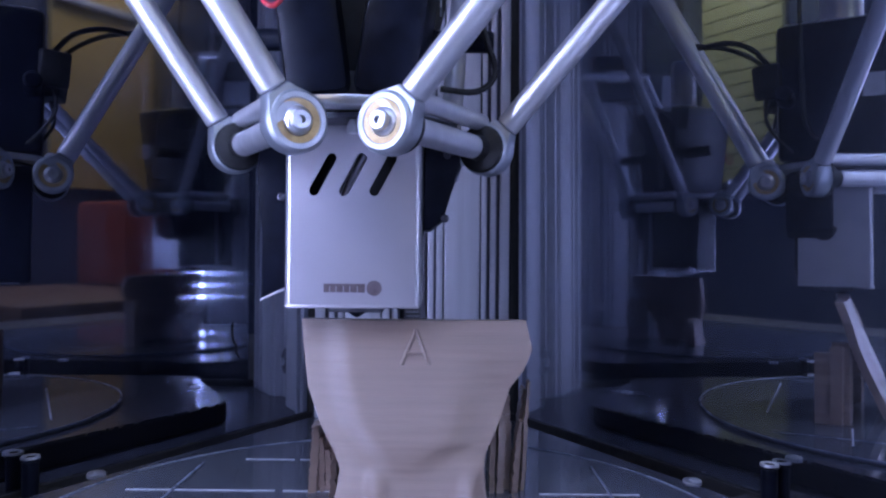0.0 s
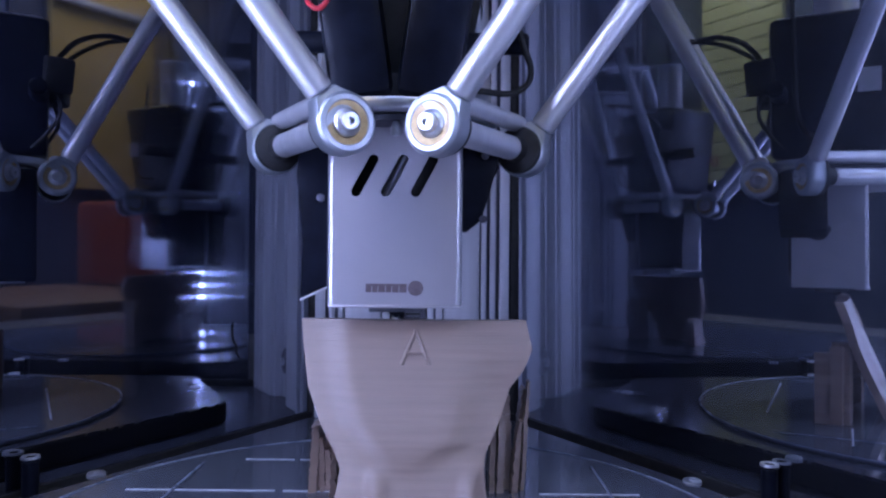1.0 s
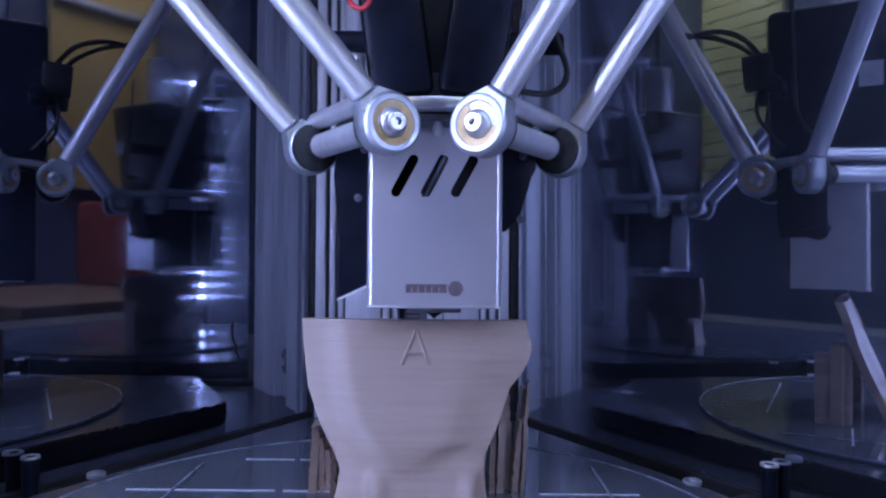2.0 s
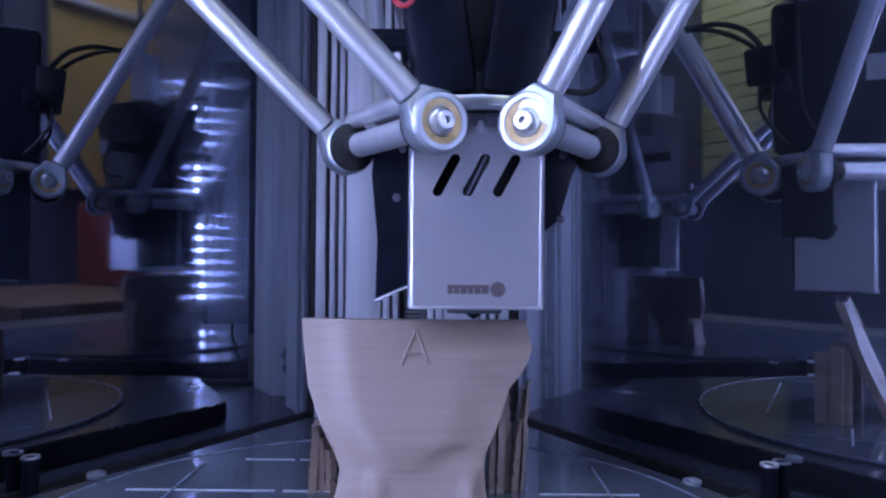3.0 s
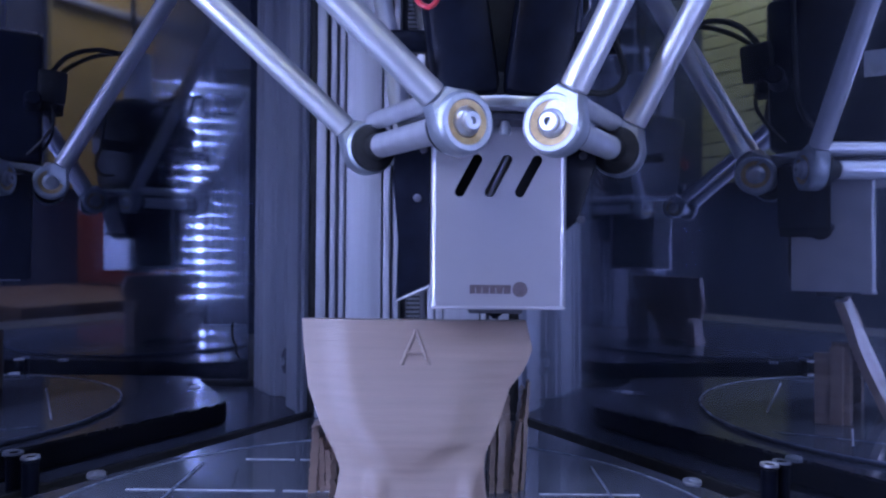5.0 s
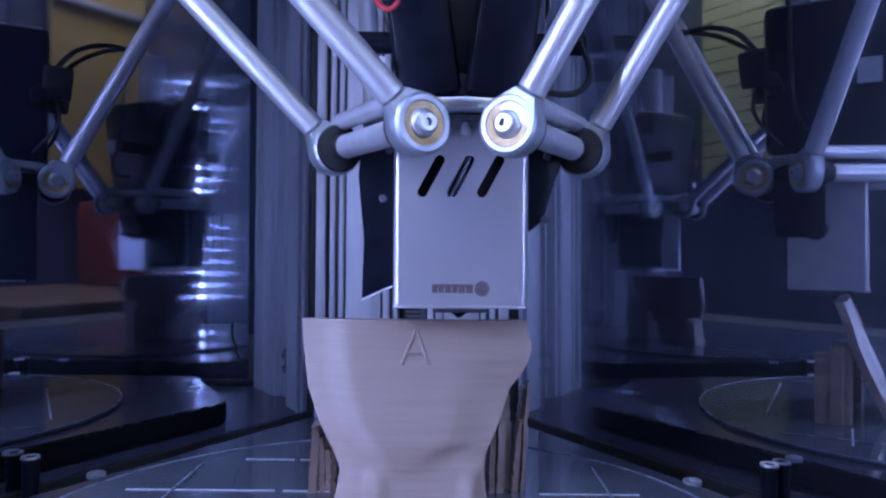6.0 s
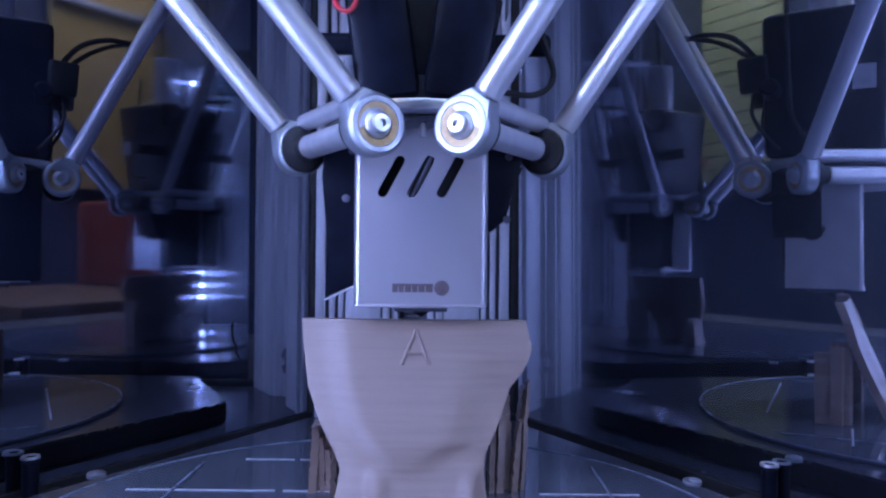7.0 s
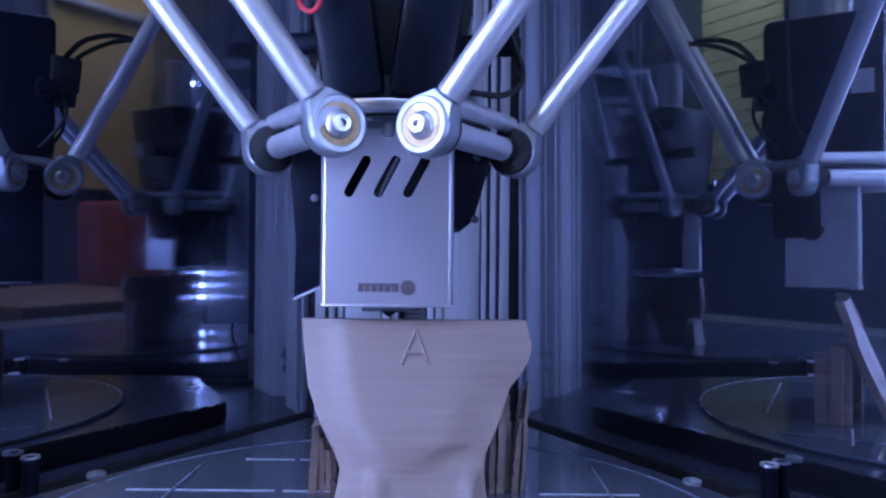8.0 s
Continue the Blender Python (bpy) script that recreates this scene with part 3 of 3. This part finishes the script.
    part("red_wire", tube(B(), [(-0.0245, -0.034, 0.062), (-0.0245, -0.036, 0.0500), (-0.0275, -0.037, 0.0455), (-0.0315, -0.036, 0.0475), (-0.034, -0.030, 0.054)], 0.0010, 8), RED, top)
    part("terminal", box(B(), -0.0320, -0.0292, -0.034, -0.030, 0.0220, 0.0290, 0.0006), ALU, top)
    for s in (-1, 1):
        part("side_clamp", rodlike(B(), (s * 0.028, 0.030, 0.052), (s * 0.058, 0.030, 0.052), 0.0050, 18, 0.001), BLACK, top)
    # three axles with two rod ends each
    for k in range(3):
        a = 120 * k
        ja, jb = spin(JOINT_A, a), spin(JOINT_B, a)
        u = (jb - ja).normalized()
        axle = part("axle", rodlike(B(), ja + u * 0.008, jb - u * 0.0135, 0.0050, 24, 0.0008), ROD_METAL, top, "satin steel axle")
        lift, inward = Vector((0, 0, 0.0115)), -spin((U.y, -U.x, 0), a) * 0.001
        front, rear = (ja, jb) if ja.y < jb.y else (jb, ja)
        part("tie_bar", rodlike(B(), front.lerp(rear, 0.20) + lift + inward, front.lerp(rear, 0.96) + lift + inward, 0.0037, 18, 0.0006), ROD_METAL, top)
        for j, s in ((ja, -1), (jb, 1)):
            ring = turned(B(), [(0.0077, -0.0046), (0.0080, -0.0050), (0.0097, -0.0050), (0.0107, -0.0042), (0.0111, -0.0030), (0.0111, 0.0030), (0.0107, 0.0042), (0.0097, 0.0050), (0.0080, 0.0050), (0.0077, 0.0046)], along(j, j + u), 48, closed=True)
            eye_ = part("rod_end", ring, EYE_STEEL, top, "worn steel rod-end eye")
            part("liner", turned(B(), [(0.0050, -0.0036), (0.0054, -0.0042), (0.0078, -0.0046), (0.0078, 0.0046), (0.0054, 0.0042), (0.0050, 0.0036)], along(j, j + u), 32, closed=True), BRASS, eye_, "greasy brass liner")
            part("spacer", turned(B(), [(0.0060, 0.0044), (0.0102, 0.0052), (0.0098, 0.0074), (0.0056, 0.0090), (0.0050, 0.0136)], along(j, j - u * s), 28), RUBBER, eye_, "black rubber washer")
            part("bolt", turned(B(), [(0.0050, -0.004), (0.0052, 0.0040), (0.0046, 0.0052), (0.0037, 0.0058), (0.0036, 0.0074), (0.0030, 0.0080), (0.0013, 0.0080), (0.0012, 0.0062)], along(j, j + u * s), 24), POLISHED, eye_)
    # connectors on their leads behind
    for s in (-1, 1):
        m = pose(s * 0.026, 0.040, 0.066, 0, 12 * s, 20 * s)
        plug = part("connector", box(B(), -0.007, 0.007, -0.009, 0.009, -0.011, 0.011, 0.002, m), RUBBER, top, "black plug on a black lead")
        part("lead", tube(B(), [(s * 0.026, 0.040, 0.075), (s * 0.021, 0.052, 0.090), (s * 0.010, 0.070, 0.099), (s * -0.004, 0.090, 0.101)], 0.0017, 8), RUBBER, plug)
        part("lead", tube(B(), [(s * 0.026, 0.040, 0.056), (s * 0.028, 0.042, 0.040), (s * 0.026, 0.030, 0.022), (s * 0.020, 0.020, 0.016)], 0.0012, 8), RUBBER, plug)
    part("cable", tube(B(), [(0.047, 0.022, 0.120), (0.052, 0.020, 0.060), (0.058, 0.018, 0.036), (0.050, 0.014, 0.026), (0.034, 0.010, 0.026)], 0.0014, 8), RUBBER, top)
    return tagged(top, "delta printer extruder with brushed steel cover on six rods", "extruder")


HEAD = print_head()
ROD_LENGTH = 0.258
REACH = {0: 0.205, 1: 0.158, 2: 0.205}


def rod_run(k, j, x, y):
    """From a joint on the head to its shaft on the carriage, the head at x, y."""
    out = spin((1, 0, 0), -30 + 120 * k)
    mid = spin((JOINT_A + JOINT_B) / 2, 120 * k)
    run = CENTRE + out * REACH[k] + (j - mid) - Vector((x, y, 0)) - j
    run.z = 0
    return Vector((run.x, run.y, math.sqrt(ROD_LENGTH ** 2 - run.length_squared)))


def shank(axle, j, k):
    """The tapered cheek that joins a rod end's eye to its tube, flat along the axle."""
    a = rod_run(k, j, 0.015, 0.308).to_track_quat("Z", "Y").inverted() @ axle
    a = Vector((a.x, a.y, 0)).normalized()
    b = Vector((-a.y, a.x, 0))
    bm = B()
    rings = []
    for z, w, t in ((0.0030, 0.0106, 0.0044), (0.0062, 0.0092, 0.0044), (0.0100, 0.0064, 0.0042), (0.0122, 0.0050, 0.0040), (0.0128, 0.0044, 0.0034)):
        rings.append([bm.verts.new(b * (w * p) + a * (t * q) + Vector((0, 0, z))) for p, q in ((-1, -0.7), (-0.9, -1), (0.9, -1), (1, -0.7), (1, 0.7), (0.9, 1), (-0.9, 1), (-1, 0.7))])
    for r0, r1 in zip(rings, rings[1:]):
        for i in range(8):
            bm.faces.new((r0[i], r0[(i + 1) % 8], r1[(i + 1) % 8], r1[i]))
    bm.faces.new(rings[0][::-1])
    bm.faces.new(rings[-1])
    return bm


def arm_rods():
    """Six tubes: made upright along +z from their joint, keyed below."""
    for k in range(3):
        for j in (JOINT_A, JOINT_B):
            rod = part("arm_rod", turned(B(), [(0.0022, 0.0095), (0.0022, 0.0130), (0.0046, 0.0132), (0.0051, 0.0138), (0.0051, ROD_LENGTH - 0.013), (0.0042, ROD_LENGTH - 0.012), (0.0022, ROD_LENGTH - 0.012), (0.0022, ROD_LENGTH - 0.006)], n=28), ROD_METAL, HEAD, "satin aluminium arm tube")
            part("neck", turned(B(), [(0.0034, 0.0085), (0.0038, 0.0095), (0.0038, 0.0118), (0.0032, 0.0128)], n=20), BLACK, rod)
            part("shank", shank(spin(U, 120 * k), spin(j, 120 * k), k), EYE_STEEL, rod, "worn steel shank")
            RODS.append((rod, k, spin(j, 120 * k)))


arm_rods()


def carriage(k):
    """A block on its column that holds two rods' upper ends."""
    a = -30 + 120 * k
    top = empty("carriage")
    out = spin((1, 0, 0), a)
    for name, r0, r1, w, h, mat in (("block", 0.006, 0.026, 0.026, 0.03, BLACK), ("shaft_holder", -0.004, 0.006, 0.012, 0.008, ALU)):
        bm = box(B(), r0, r1, -w, w, -h, h, 0.002)
        part(name, bm, mat, top)
    part("shaft", rodlike(B(), (0, -0.045, 0), (0, 0.045, 0), 0.004), ROD_METAL, top)
    return tagged(top, "black sliding carriage that carries two arm tubes", "carriage", "carriages")


CARRIAGES = [carriage(k) for k in range(3)]

# ---- the front of the cell and the room before it ----
for s in (-1, 1):
    d = Vector((s * 0.866, -0.5, 0))
    p = CENTRE + d * 0.30
    column("front_column", Matrix.Translation(p) @ pose(0, 0, 0, 0, 0, -120 * s), "slotted aluminium column at the printer's open front")


def led_strip(side):
    """Chips on an aluminium channel, with an added tall lip that blocks light towards the nearer panel."""
    top = empty("led_strip")
    part("backing", box(B(), -0.0085, 0.0085, -0.003, -0.0005, 0.0, 0.33), ALU, top, smooth=False)
    a, b_ = sorted((side * 0.0076, side * 0.0086))
    # unseen lip, added to keep the chips' light off the nearer panel
    part("light_stop", box(B(), a, b_, -0.0005, 0.0165, 0.0, 0.33), BLACK, top, smooth=False)
    for k in range(19) if side < 0 else range(3, 11):
        chip = part("led", box(B(), -0.0035, 0.0035, -0.0005, 0.0012, -0.0026, 0.0026), LED[side], top, smooth=False)
        chip.location = (0, 0, 0.012 + 0.0167 * k)
    top.matrix_world = pose(-0.203 if side < 0 else 0.196, 0.120 if side < 0 else 0.106, 0.03, 0, -side * 3.4, 0) @ pose(0, 0, 0, 0, 0, side * 42)
    return tagged(top, "lit white led strip beside a front column", "led strip", "led strips")


for s in (-1, 1):
    led_strip(s)

for name, x0, x1, y0, y1, z0, z1, mat, lab in (
        ("wall_south", -2.0, 2.0, -1.55, -1.5, -0.8, 1.8, GREYWALL, "blue painted wall of the room"),
        ("wall_room_west", -2.05, -2.0, -1.5, 1.2, -0.8, 1.8, GREYWALL, "blue painted wall of the room"),
        ("wall_room_east", 2.0, 2.05, -1.5, 1.2, -0.8, 1.8, GREYWALL, "blue painted wall of the room"),
        ("wall_north", -2.0, 2.0, 1.2, 1.25, -0.8, 1.8, GREYWALL, "blue painted wall of the room"),
        ("ceiling_room", -2.0, 2.0, -1.5, 1.2, 1.8, 1.85, GREYWALL, "blue painted ceiling of the room"),
        ("floor_room", -2.0, 2.0, -1.5, 1.2, -0.85, -0.8, GREYWALL, "blue painted floor of the room")):
    tagged(part(name, box(B(), x0, x1, y0, y1, z0, z1), mat, smooth=False), lab, name.split("_")[0], kind="structure")


def wall_panel(name, x0, x1, z0, z1, boards, mat, label):
    """Ochre boards fixed across the room's wall, with narrow gaps."""
    back = part(name, box(B(), x0, x1, -1.50, -1.485, z0, z1), BENCH, smooth=False)
    h = (z1 - z0) / boards
    for k in range(boards):
        part("board", box(B(), x0, x1, -1.4845, -1.46, z0 + h * k, z0 + h * (k + 1) - 0.004, 0.002), mat, back, smooth=False)
    tagged(back, label, "wall panel", kind="structure")


wall_panel("wall_panel_west", -1.32, -0.92, 0.30, 1.60, 2, YELLOW, "ochre painted panel on the room's wall")
rail = part("trim_rail", box(B(), -1.32, -0.92, -1.4595, -1.44, 0.93, 0.955, 0.003), ALU)
tagged(rail, "pale metal rail across the ochre wall panel", "rail", kind="structure")
wall_panel("wall_panel_east", 1.02, 1.36, 0.36, 1.60, 24, OLIVE, "pale olive painted boards across the room's wall")
p = part("crate", box(B(), -1.22, -0.98, -1.42, -1.15, -0.03, 0.25, 0.02), ORANGE)
tagged(p, "orange plastic crate on a low table", "crate")


def trestle(name, x0, x1, y0, y1, top_z, mat, label):
    """A plain four-legged table on the room's floor."""
    top = empty(name, pose((x0 + x1) / 2, (y0 + y1) / 2, -0.8))
    w, d, h = (x1 - x0) / 2, (y1 - y0) / 2, top_z + 0.8
    part("tabletop", box(B(), -w, w, -d, d, h - 0.04, h, 0.004), mat, top)
    for sx in (-1, 1):
        for sy in (-1, 1):
            x, y = sx * (w - 0.06), sy * (d - 0.06)
            part("leg", box(B(), x - 0.025, x + 0.025, y - 0.025, y + 0.025, 0, h - 0.041, 0.003), mat, top)
    return tagged(top, label, "table")


trestle("table", -1.7, -0.4, -1.46, -0.7, -0.03, WOOD, "brown wooden table beside the room's wall")
trestle("workbench", -0.65, 0.65, -0.35, 0.85, -0.0205, BENCH, "dark workbench that carries the printer")

# ---- what moves ----
def motions():
    head_rows, rod_rows, car_rows = [], [[] for _ in RODS], [[] for _ in CARRIAGES]
    for t, x, y in HEAD_ROWS:
        head_rows.append((t, pose(x, y, AXLE_Z)))
        for i, (rod, k, j) in enumerate(RODS):
            run = rod_run(k, j, x, y)
            rod_rows[i].append((t, Matrix.Translation(j) @ run.to_track_quat("Z", "Y").to_matrix().to_4x4()))
            if i % 2 == 0:
                p = CENTRE + spin((1, 0, 0), -30 + 120 * k) * REACH[k]
                car_rows[k].append((t, pose(p.x, p.y, AXLE_Z + run.z, 0, 0, -30 + 120 * k)))
    walk(HEAD, head_rows)
    for (rod, k, j), rows in zip(RODS, rod_rows):
        walk(rod, rows)
    for c, rows in zip(CARRIAGES, car_rows):
        walk(c, rows)


motions()
